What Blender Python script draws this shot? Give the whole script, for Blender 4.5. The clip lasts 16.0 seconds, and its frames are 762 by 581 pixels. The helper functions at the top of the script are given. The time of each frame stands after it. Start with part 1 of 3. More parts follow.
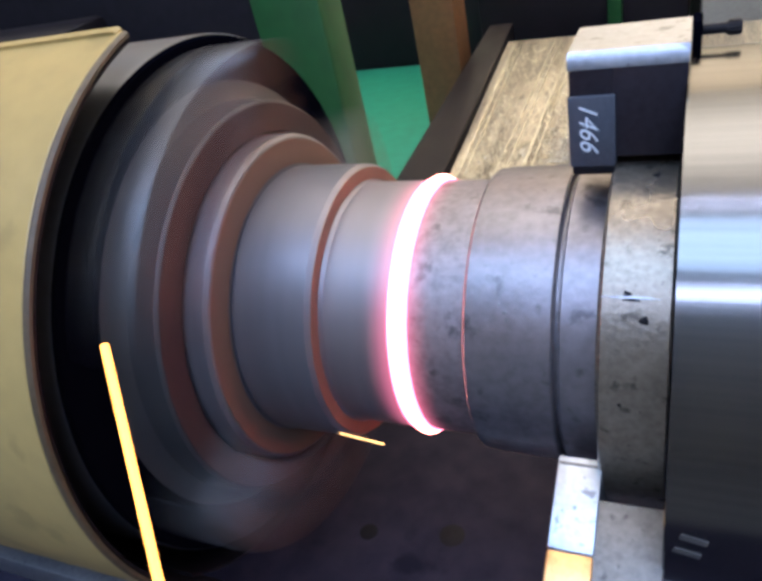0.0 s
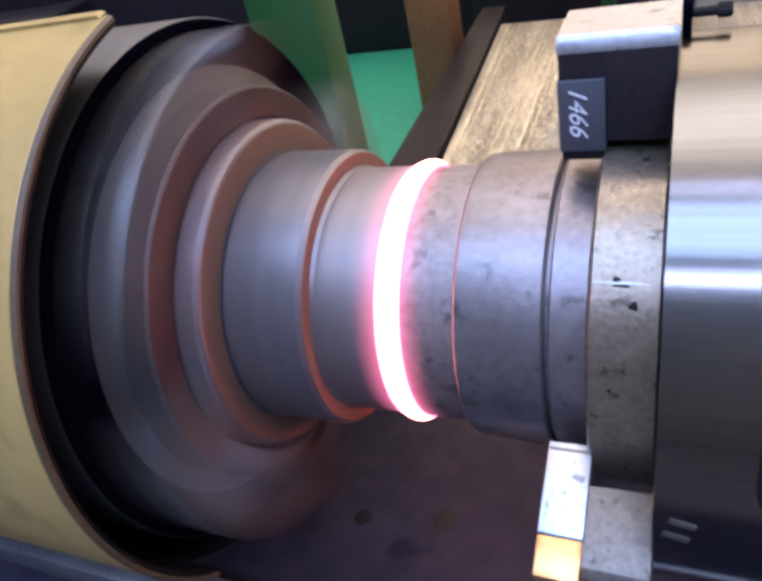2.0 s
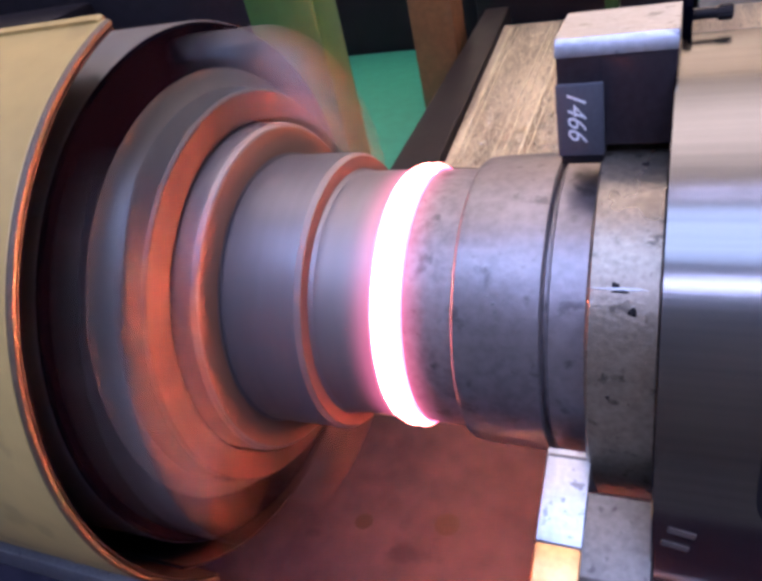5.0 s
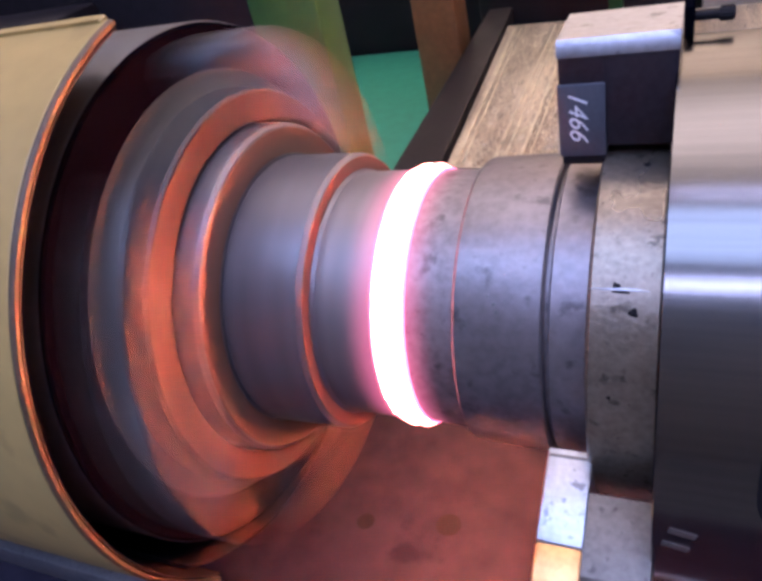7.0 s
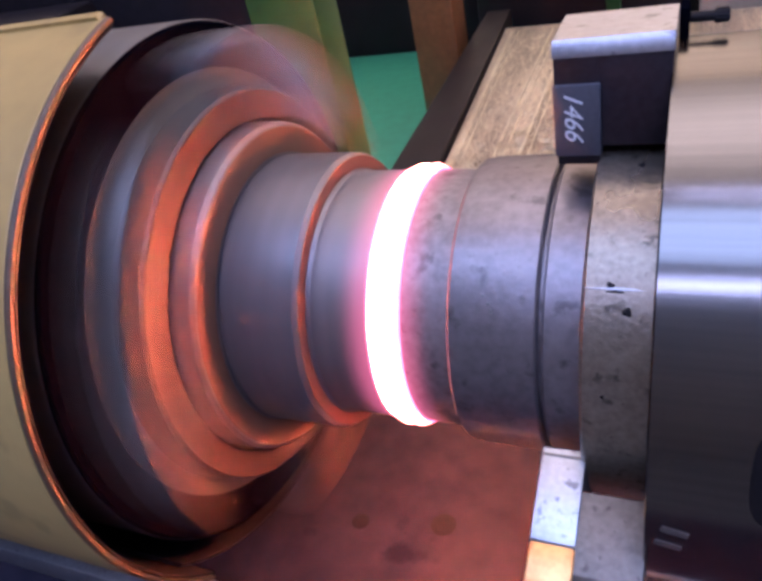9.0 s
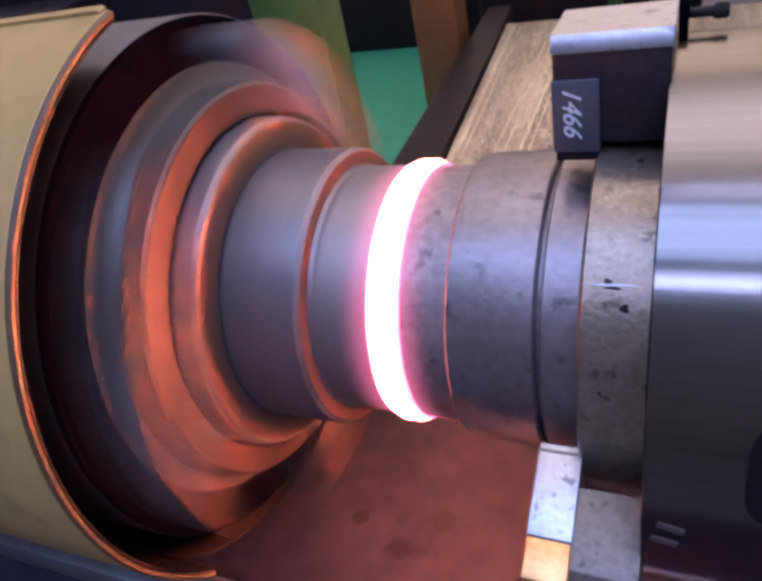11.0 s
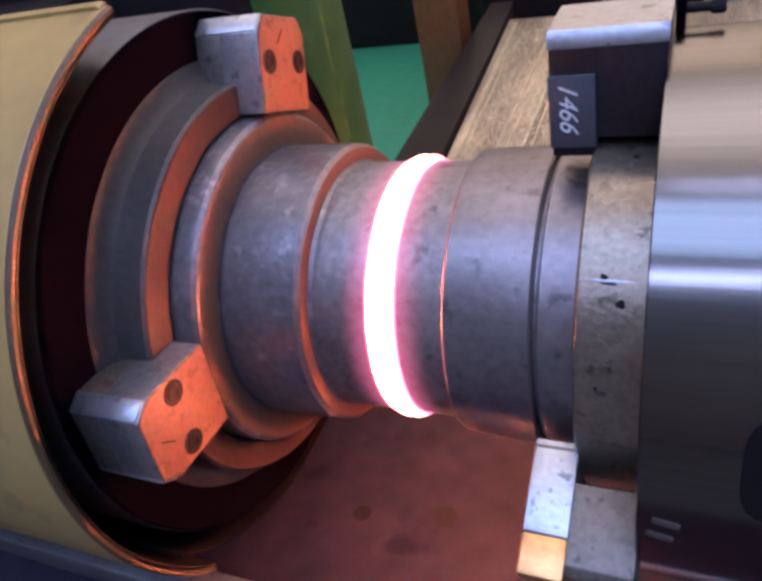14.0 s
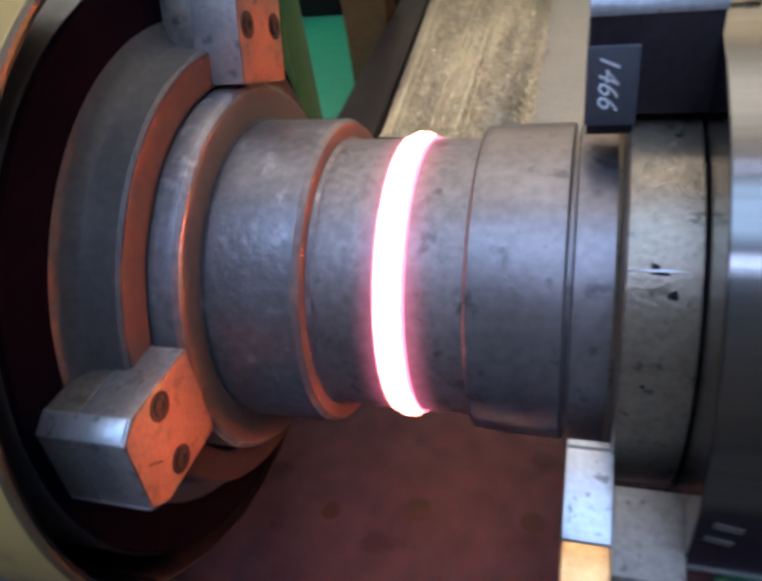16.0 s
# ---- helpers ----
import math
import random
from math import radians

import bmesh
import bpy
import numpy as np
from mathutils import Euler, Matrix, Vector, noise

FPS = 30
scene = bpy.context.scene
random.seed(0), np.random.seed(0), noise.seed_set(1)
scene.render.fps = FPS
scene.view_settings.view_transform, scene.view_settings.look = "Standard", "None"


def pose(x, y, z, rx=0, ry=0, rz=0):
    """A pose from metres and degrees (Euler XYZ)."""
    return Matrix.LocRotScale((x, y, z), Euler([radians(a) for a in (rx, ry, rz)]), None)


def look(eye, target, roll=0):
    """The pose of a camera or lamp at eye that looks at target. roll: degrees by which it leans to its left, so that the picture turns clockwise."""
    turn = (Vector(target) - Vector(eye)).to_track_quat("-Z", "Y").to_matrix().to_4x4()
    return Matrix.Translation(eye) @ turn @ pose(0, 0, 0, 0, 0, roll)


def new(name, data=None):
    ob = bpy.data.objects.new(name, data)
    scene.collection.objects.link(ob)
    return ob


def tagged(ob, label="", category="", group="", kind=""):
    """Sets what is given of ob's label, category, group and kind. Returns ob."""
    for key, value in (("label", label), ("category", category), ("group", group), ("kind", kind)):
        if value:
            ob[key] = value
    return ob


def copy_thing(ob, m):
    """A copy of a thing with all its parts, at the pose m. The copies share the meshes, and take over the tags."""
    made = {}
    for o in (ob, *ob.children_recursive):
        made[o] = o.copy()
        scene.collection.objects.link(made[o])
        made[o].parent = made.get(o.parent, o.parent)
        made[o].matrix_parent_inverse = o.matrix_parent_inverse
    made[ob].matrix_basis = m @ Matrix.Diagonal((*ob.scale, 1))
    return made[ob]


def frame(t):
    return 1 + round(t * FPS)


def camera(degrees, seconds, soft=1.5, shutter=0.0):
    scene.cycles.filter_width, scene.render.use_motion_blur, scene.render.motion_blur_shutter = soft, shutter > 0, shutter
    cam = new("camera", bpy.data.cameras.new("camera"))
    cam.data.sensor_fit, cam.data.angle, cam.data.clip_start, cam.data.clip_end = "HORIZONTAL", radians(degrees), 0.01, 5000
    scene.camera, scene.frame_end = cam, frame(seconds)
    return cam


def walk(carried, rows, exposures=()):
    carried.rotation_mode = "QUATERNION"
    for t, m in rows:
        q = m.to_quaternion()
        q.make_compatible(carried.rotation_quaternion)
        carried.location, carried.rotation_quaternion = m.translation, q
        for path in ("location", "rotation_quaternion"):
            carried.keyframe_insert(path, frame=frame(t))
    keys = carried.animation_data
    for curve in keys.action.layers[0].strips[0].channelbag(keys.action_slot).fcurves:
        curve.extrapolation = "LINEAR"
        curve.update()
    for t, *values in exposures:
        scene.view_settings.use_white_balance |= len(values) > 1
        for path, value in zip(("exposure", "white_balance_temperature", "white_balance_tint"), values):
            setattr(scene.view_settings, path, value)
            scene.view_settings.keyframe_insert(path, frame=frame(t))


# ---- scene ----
cam = camera(58.01, 16.0, soft=3.6, shutter=1.0)
PATH = [
    (0.0, look((0.1924, -0.4416, 1.3419), (-0.0087, -0.0753, 1.0674), -13.85)),
    (0.5, look((0.1933, -0.4425, 1.3426), (-0.0093, -0.0781, 1.0666), -14.10)),
    (1.0, look((0.1932, -0.4413, 1.3419), (-0.0075, -0.0793, 1.0614), -14.25)),
    (1.5, look((0.1939, -0.4394, 1.3420), (-0.0049, -0.0767, 1.0612), -14.04)),
    (2.0, look((0.1933, -0.4382, 1.3410), (-0.0035, -0.0768, 1.0570), -14.12)),
    (2.5, look((0.1939, -0.4353, 1.3399), (-0.0012, -0.0736, 1.0551), -14.11)),
    (3.0, look((0.1937, -0.4352, 1.3399), (-0.0023, -0.0727, 1.0567), -14.03)),
    (3.5, look((0.1937, -0.4341, 1.3407), (-0.0022, -0.0714, 1.0576), -14.17)),
    (4.0, look((0.1939, -0.4333, 1.3408), (-0.0037, -0.0712, 1.0582), -14.26)),
    (6.5, look((0.1960, -0.4326, 1.3400), (-0.0046, -0.0730, 1.0564), -14.37)),
    (7.0, look((0.1961, -0.4331, 1.3405), (-0.0053, -0.0729, 1.0583), -14.34)),
    (7.5, look((0.1963, -0.4338, 1.3400), (-0.0022, -0.0725, 1.0570), -13.86)),
    (8.0, look((0.1965, -0.4338, 1.3394), (-0.0014, -0.0725, 1.0560), -13.64)),
    (8.5, look((0.1967, -0.4344, 1.3394), (-0.0021, -0.0729, 1.0569), -13.75)),
    (9.0, look((0.1970, -0.4346, 1.3394), (-0.0023, -0.0729, 1.0575), -13.81)),
    (11.5, look((0.1950, -0.4336, 1.3387), (-0.0040, -0.0739, 1.0540), -13.68)),
    (12.0, look((0.1951, -0.4332, 1.3385), (-0.0037, -0.0731, 1.0543), -13.90)),
    (12.5, look((0.1956, -0.4350, 1.3388), (-0.0024, -0.0754, 1.0534), -13.91)),
    (13.0, look((0.1951, -0.4341, 1.3385), (-0.0040, -0.0746, 1.0537), -13.94)),
    (13.5, look((0.1965, -0.4327, 1.3388), (-0.0034, -0.0741, 1.0534), -13.99)),
    (14.0, look((0.1965, -0.4334, 1.3379), (-0.0040, -0.0755, 1.0521), -13.89)),
    (14.5, look((0.1935, -0.4335, 1.3385), (-0.0034, -0.0770, 1.0484), -13.50)),
    (15.0, look((0.1866, -0.4331, 1.3377), (-0.0067, -0.0764, 1.0455), -13.28)),
    (15.5, look((0.1658, -0.4291, 1.3348), (-0.0070, -0.0675, 1.0358), -11.44)),
    (16.0, look((0.1185, -0.4122, 1.3297), (-0.0215, -0.0458, 1.0199), -10.21)),
]
walk(cam, PATH, exposures=[
    (0.0, 2.08, 5250, 30), (1.5, 2.18, 5250, 36), (3.0, 2.08, 5300, 46), (4.0, 1.95, 5300, 50), (6.5, 1.7, 5300, 53), (9.0, 1.58, 5300, 55),
    (12.5, 1.42, 5250, 54), (13.5, 1.5, 5250, 51), (14.2, 1.4, 5250, 46), (15.2, 1.38, 5250, 36), (16.0, 1.35, 5250, 28)])

# ---- world and lights ----
world = bpy.data.worlds.new("hall_air")
scene.world = world
world.use_nodes = True
world.node_tree.nodes["Background"].inputs[0].default_value = (0.6, 0.7, 0.85, 1)
world.node_tree.nodes["Background"].inputs[1].default_value = 0.08


def area_lamp(name, m, w, h, energy, color):
    data = bpy.data.lights.new(name, "AREA")
    data.shape, data.size, data.size_y, data.energy, data.color = "RECTANGLE", w, h, energy, color
    ob = new(name, data)
    ob.matrix_world = m
    return tagged(ob, kind="structure")


# daylight of the high front windows and roof lights, and an unseen uplight added to brighten the back of the hall
area_lamp("window_daylight", look((1.0, -3.42, 4.72), (0.7, 0, 1.0)), 4.2, 0.30, 17, (0.74, 0.87, 1.0))
area_lamp("roof_skylight", pose(-0.5, -2.0, 5.15), 6.4, 1.8, 44, (0.64, 0.88, 1.0))
area_lamp("back_wall_uplight", look((0.3, 0.9, 3.0), (0.3, 2.6, 5.2)), 5.0, 0.5, 200, (1.0, 0.90, 0.70))

# ---- materials ----
AX = 1.0   # height of the spindle axis


def mat(name, base, rough=0.5, metal=0.0, scale=30.0, vary=0.35, bump=0.15, second=None, stretch=(1, 1, 1), spots=0.0,
        emit=None, strength=0.0, rvary=0.12, spec=0.5):
    m = bpy.data.materials.new(name)
    m.use_nodes = True
    nt = m.node_tree
    b = nt.nodes["Principled BSDF"]
    b.inputs["Metallic"].default_value = metal
    tc = nt.nodes.new("ShaderNodeTexCoord")
    mp = nt.nodes.new("ShaderNodeMapping")
    mp.inputs["Scale"].default_value = stretch
    nt.links.new(tc.outputs["Object"], mp.inputs["Vector"])

    def noise_node(s, detail):
        n = nt.nodes.new("ShaderNodeTexNoise")
        n.inputs["Scale"].default_value, n.inputs["Detail"].default_value = s, detail
        nt.links.new(mp.outputs["Vector"], n.inputs["Vector"])
        return n
    big, fine = noise_node(scale * 0.25, 4), noise_node(scale * 4, 6)
    ramp = nt.nodes.new("ShaderNodeValToRGB")
    lo = [c * (1 - vary) for c in base]
    hi = [min(1, c * (1 + vary)) for c in (second or base)]
    ramp.color_ramp.elements[0].color, ramp.color_ramp.elements[1].color = (*lo, 1), (*hi, 1)
    ramp.color_ramp.elements[0].position, ramp.color_ramp.elements[1].position = 0.32, 0.68
    mix = nt.nodes.new("ShaderNodeMath")
    mix.operation = "MULTIPLY_ADD"
    mix.inputs[1].default_value, mix.inputs[2].default_value = 0.45, 0.0
    nt.links.new(fine.outputs["Fac"], mix.inputs[0])
    add = nt.nodes.new("ShaderNodeMath")
    add.operation = "MULTIPLY_ADD"
    add.inputs[1].default_value = 0.55
    nt.links.new(big.outputs["Fac"], add.inputs[0])
    nt.links.new(mix.outputs[0], add.inputs[2])
    nt.links.new(add.outputs[0], ramp.inputs["Fac"])
    color = ramp.outputs["Color"]
    if spots:
        v = noise_node(scale * 1.7, 8)
        r2 = nt.nodes.new("ShaderNodeValToRGB")
        r2.color_ramp.elements[0].position, r2.color_ramp.elements[1].position = 0.60, 0.68
        nt.links.new(v.outputs["Fac"], r2.inputs["Fac"])
        mm = nt.nodes.new("ShaderNodeMix")
        mm.data_type = "RGBA"
        nt.links.new(r2.outputs["Color"], mm.inputs["Factor"])
        nt.links.new(color, mm.inputs["A"])
        mm.inputs["B"].default_value = (*[c * (1 - spots) for c in base], 1)
        color = mm.outputs["Result"]
    nt.links.new(color, b.inputs["Base Color"])
    b.inputs["Specular IOR Level"].default_value = spec
    rr = nt.nodes.new("ShaderNodeMapRange")
    rr.inputs["To Min"].default_value, rr.inputs["To Max"].default_value = max(0.03, rough - rvary), min(1, rough + rvary)
    nt.links.new(big.outputs["Fac"], rr.inputs["Value"])
    nt.links.new(rr.outputs["Result"], b.inputs["Roughness"])
    if bump:
        bp = nt.nodes.new("ShaderNodeBump")
        bp.inputs["Strength"].default_value, bp.inputs["Distance"].default_value = bump, 0.002
        nt.links.new(fine.outputs["Fac"], bp.inputs["Height"])
        nt.links.new(bp.outputs["Normal"], b.inputs["Normal"])
    if emit:
        b.inputs["Emission Color"].default_value = (*emit, 1)
        b.inputs["Emission Strength"].default_value = strength
    return m


def hot_glare_steel(name, base, centre, reach, color, strength, rough=0.5):
    """Scaled steel whose heat glow and added pink glare fall off along the axis, away from the weld."""
    m = mat(name, base, rough, 0.75, 40, 0.35, 0.2, spots=0.4)
    nt = m.node_tree
    b = nt.nodes["Principled BSDF"]
    tc = nt.nodes.new("ShaderNodeTexCoord")
    sep = nt.nodes.new("ShaderNodeSeparateXYZ")
    nt.links.new(tc.outputs["Object"], sep.inputs[0])
    d = nt.nodes.new("ShaderNodeMath")
    d.operation = "SUBTRACT"
    d.inputs[1].default_value = centre
    nt.links.new(sep.outputs["X"], d.inputs[0])
    a = nt.nodes.new("ShaderNodeMath")
    a.operation = "ABSOLUTE"
    nt.links.new(d.outputs[0], a.inputs[0])
    mr = nt.nodes.new("ShaderNodeMapRange")
    mr.interpolation_type = "SMOOTHERSTEP"
    mr.inputs["From Min"].default_value, mr.inputs["From Max"].default_value = 0.0, reach
    mr.inputs["To Min"].default_value, mr.inputs["To Max"].default_value = strength, 0.0
    nt.links.new(a.outputs[0], mr.inputs["Value"])
    b.inputs["Emission Color"].default_value = (*color, 1)
    nt.links.new(mr.outputs["Result"], b.inputs["Emission Strength"])
    return m


M_CREAM = mat("cream_paint", (0.40, 0.29, 0.097), 0.38, 0, 14, 0.10, 0.05, spots=0.18)
M_CREAM_EDGE = mat("dark_cream_edge", (0.09, 0.065, 0.035), 0.5, 0, 40, 0.3, 0.1)
M_CHUCK = mat("oiled_chuck_steel", (0.12, 0.126, 0.138), 0.45, 0.7, 22, 0.25, 0.08)
M_BOSS = mat("glow_tinted_boss_steel", (0.044, 0.025, 0.024), 0.6, 0.1, 40, 0.35, 0.15)
M_CHUCK_DARK = mat("near_black_steel", (0.0022, 0.0024, 0.005), 0.9, 0.0, 25, 0.3, 0.1, spec=0.0)
M_JAW = mat("jaw_steel", (0.36, 0.36, 0.37), 0.36, 0.75, 60, 0.25, 0.1, spots=0.35)
M_JAW_OLD = mat("worn_and_darker_jaw_steel", (0.17, 0.16, 0.145), 0.45, 0.6, 60, 0.35, 0.15, spots=0.5)
M_CASTING = mat("beige_grey_casting", (0.34, 0.32, 0.26), 0.5, 0, 20, 0.15, 0.05)
M_JAW_EDGE = mat("ground_steel_and_highlight", (0.42, 0.45, 0.49), 0.32, 0.85, 60, 0.2, 0.1, spots=0.5)
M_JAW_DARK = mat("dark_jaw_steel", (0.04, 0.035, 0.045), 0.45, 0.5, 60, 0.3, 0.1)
M_PLATE = mat("slate_jaw_insert", (0.10, 0.11, 0.135), 0.55, 0.3, 70, 0.15, 0.08)
M_ORANGE_END = mat("orange_jaw_end", (0.75, 0.42, 0.16), 0.35, 0.9, 50, 0.3, 0.1)
M_SCREW = mat("black_oxide_and_hollow_shade", (0.010, 0.009, 0.011), 0.6, 0.1, 90, 0.3, 0.05, spec=0.2)
M_FORGED = mat("scaled_forged_steel", (0.235, 0.22, 0.235), 0.36, 0.75, 36, 0.28, 0.18, spots=0.4)
M_SCALED = mat("flaky_scaled_steel", (0.215, 0.205, 0.225), 0.38, 0.7, 34, 0.35, 0.3, spots=-0.6)
# Brown in the face, shoulder and boss steels imitates the weld's orange light.
M_FACE = mat("glow_tinted_face_steel", (0.17, 0.09, 0.062), 0.62, 0.1, 60, 0.25, 0.1, spots=0.3)
M_SHOULDER = mat("glow_tinted_shoulder_steel", (0.21, 0.115, 0.078), 0.5, 0.2, 60, 0.2, 0.1)
M_FLANGE = mat("oily_flange_steel", (0.27, 0.235, 0.185), 0.30, 0.75, 60, 0.35, 0.2, spots=0.55)
# Colour streaks along x imitate streaks of the hall's reflection.
M_CHROME = mat("polished_chuck_steel", (0.18, 0.18, 0.177), 0.16, 1.0, 14, 0.16, 0.02, stretch=(0.06, 5, 5), rvary=0.05)
M_CHALK = mat("chalk", (0.75, 0.8, 0.85), 0.9, 0, 200, 0.1, 0)
M_GREENFLOOR = mat("green_floor_paint", (0.03, 0.30, 0.18), 0.5, 0, 4, 0.15, 0.03)
M_GREEN = mat("machine_green_paint", (0.018, 0.088, 0.020), 0.5, 0, 10, 0.2, 0.05)
M_BROWN = mat("rust_brown_paint", (0.22, 0.10, 0.035), 0.55, 0, 12, 0.25, 0.05)
M_BLACK = mat("black_rubber_grease_and_shade", (0.010, 0.008, 0.010), 0.5, 0, 20, 0.4, 0.1, spec=0.25)
M_BED = mat("oily_bed_plate", (0.34, 0.30, 0.21), 0.36, 0.6, 26, 0.45, 0.3, second=(0.62, 0.56, 0.42), stretch=(3, 0.25, 1), spots=0.5)
M_CHIP = mat("bright_chips", (0.80, 0.74, 0.58), 0.35, 0.8, 60, 0.3, 0.1)
# Bluish near-black base puts the violet glare over the pan into its colour.
M_PAN = mat("grimy_pan_glare_tinted", (0.015, 0.015, 0.036), 0.75, 0.0, 7, 0.5, 0.2, second=(0.024, 0.021, 0.032), spots=0.5, spec=0.15)
M_WALL = mat("beige_hall_wall", (0.62, 0.52, 0.32), 0.8, 0, 3, 0.12, 0.03)
M_GREYWALL = mat("dim_grey_wall", (0.09, 0.09, 0.10), 0.8, 0, 3, 0.15, 0.03)
M_FRONTWALL = mat("pale_hall_wall", (0.20, 0.21, 0.22), 0.8, 0, 3, 0.15, 0.03)
M_CEIL = mat("beige_ceiling", (0.50, 0.48, 0.38), 0.85, 0, 3, 0.12, 0.03)
M_CONCRETE = mat("dark_shop_floor", (0.10, 0.09, 0.08), 0.7, 0, 4, 0.3, 0.05)
M_TUBE = mat("lit_tube", (0.9, 0.9, 0.9), 0.4, 0, 5, 0.0, 0, emit=(0.92, 0.97, 1.0), strength=4)
M_LAMP = mat("grey_lamp_housing", (0.22, 0.22, 0.22), 0.5, 0, 8, 0.05, 0.02)
M_HOT_L = hot_glare_steel("hot_neck_and_glare_left", (0.26, 0.24, 0.25), 0.0, 0.036, (1.0, 0.18, 0.24), 0.24)
M_HOT_R = hot_glare_steel("hot_neck_and_glare_right", (0.26, 0.24, 0.25), 0.0, 0.036, (1.0, 0.18, 0.24), 0.24)
M_COLLAR = mat("glowing_flash", (0.4, 0.15, 0.1), 0.6, 0, 60, 0.1, 0.1, emit=(1.0, 0.28, 0.14), strength=4.5)
M_LIP = mat("cooling_flash_lip", (0.4, 0.15, 0.1), 0.6, 0, 60, 0.1, 0.1, emit=(1.0, 0.16, 0.20), strength=1.6)
M_CORE = mat("white_hot_steel", (0.5, 0.3, 0.2), 0.6, 0, 60, 0.1, 0.1, emit=(1.0, 0.26, 0.06), strength=620.0)
M_BAND = mat("shoulder_light_glow", (0.5, 0.3, 0.2), 0.6, 0, 60, 0.1, 0.1, emit=(1.0, 0.24, 0.06), strength=190.0)
M_BOSS_SIDE = mat("dull_ring_steel", (0.075, 0.073, 0.075), 0.5, 0.5, 40, 0.3, 0.12)
M_STREAK = mat("spark_streak", (0.6, 0.3, 0.05), 0.6, 0, 60, 0.1, 0, emit=(1.0, 0.36, 0.03), strength=1.4)
M_SPARK = mat("spark", (0.6, 0.3, 0.05), 0.6, 0, 60, 0.1, 0, emit=(1.0, 0.50, 0.12), strength=0.9)


# ---- mesh helpers ----
def link_mesh(name, bm, material, parent=None, label="", smooth=True):
    me = bpy.data.meshes.new(name)
    bmesh.ops.recalc_face_normals(bm, faces=bm.faces)
    if smooth:
        for f in bm.faces:
            f.smooth = True
        for e in bm.edges:
            if len(e.link_faces) == 2 and e.calc_face_angle(0) > radians(28):
                e.smooth = False
    bm.to_mesh(me)
    bm.free()
    me.materials.append(material)
    ob = new(name, me)
    if parent:
        ob.parent = parent
    if label:
        ob["label"] = label
    return ob


def part(name, bm, material, parent, label=""):
    return link_mesh(name, bm, material, parent, label)


def lathe(profile, n=160, closed=True):
    """Turn a profile of (x, radius) round the x axis."""
    bm = bmesh.new()
    rings = []
    for x, r in profile:
        rings.append([bm.verts.new((x, r * math.cos(2 * math.pi * i / n), r * math.sin(2 * math.pi * i / n))) for i in range(n)])
    pairs = list(zip(rings, rings[1:]))
    if closed:
        pairs.append((rings[-1], rings[0]))
    for a, b in pairs:
        for i in range(n):
            bm.faces.new((a[i], a[(i + 1) % n], b[(i + 1) % n], b[i]))
    return bm


def box(x0, x1, y0, y1, z0, z1, bevel=0.0015, m=None):
    bm = bmesh.new()
    bmesh.ops.create_cube(bm, size=1)
    for v in bm.verts:
        v.co = Vector(((x0 + x1) / 2 + v.co.x * (x1 - x0), (y0 + y1) / 2 + v.co.y * (y1 - y0), (z0 + z1) / 2 + v.co.z * (z1 - z0)))
    if bevel:
        bmesh.ops.bevel(bm, geom=list(bm.edges), offset=bevel, segments=2, affect="EDGES", profile=0.5)
    if m is not None:
        bmesh.ops.transform(bm, matrix=m, verts=bm.verts)
    return bm


def prism(points, x0, x1, bevel=0.0015):
    """A section in the y-z plane drawn out along x."""
    bm = bmesh.new()
    a = [bm.verts.new((x0, y, z)) for y, z in points]
    b = [bm.verts.new((x1, y, z)) for y, z in points]
    bm.faces.new(a)
    bm.faces.new(b[::-1])
    for i in range(len(a)):
        j = (i + 1) % len(a)
        bm.faces.new((a[i], b[i], b[j], a[j]))
    bmesh.ops.recalc_face_normals(bm, faces=bm.faces)
    if bevel:
        bmesh.ops.bevel(bm, geom=list(bm.edges), offset=bevel, segments=2, affect="EDGES", profile=0.5)
    return bm


def cylinder(r, h, n=32, m=None, bevel=0.0):
    bm = bmesh.new()
    bmesh.ops.create_cone(bm, cap_ends=True, segments=n, radius1=r, radius2=r, depth=h)
    if bevel:
        bmesh.ops.bevel(bm, geom=[e for e in bm.edges if e.calc_face_angle(0) > 1], offset=bevel, segments=2, affect="EDGES")
    if m is not None:
        bmesh.ops.transform(bm, matrix=m, verts=bm.verts)
    return bm


def slab(points, z0, z1, bevel=0.003):
    """An outline in the x-y plane drawn up from z0 to z1."""
    bm = prism([(-y, z) for z, y in points], 0, 1, 0)
    for v in bm.verts:
        v.co = Vector((v.co.z, -v.co.y, z0 + v.co.x * (z1 - z0)))
    bmesh.ops.recalc_face_normals(bm, faces=bm.faces)
    if bevel:
        bmesh.ops.bevel(bm, geom=list(bm.edges), offset=bevel, segments=2, affect="EDGES", profile=0.5)
    return bm


def merge(*bms):
    out = bmesh.new()
    for b in bms:
        me = bpy.data.meshes.new("tmp")
        b.to_mesh(me)
        b.free()
        out.from_mesh(me)
        bpy.data.meshes.remove(me)
    return out


def thing(name, label, category, m=None, group=""):
    ob = new(name)
    ob.empty_display_size = 0.05
    ob.matrix_world = m or pose(0, 0, 0)
    return tagged(ob, label, category, group)


def structure(name, bm, material, label=""):
    return tagged(link_mesh(name, bm, material), label, kind="structure")


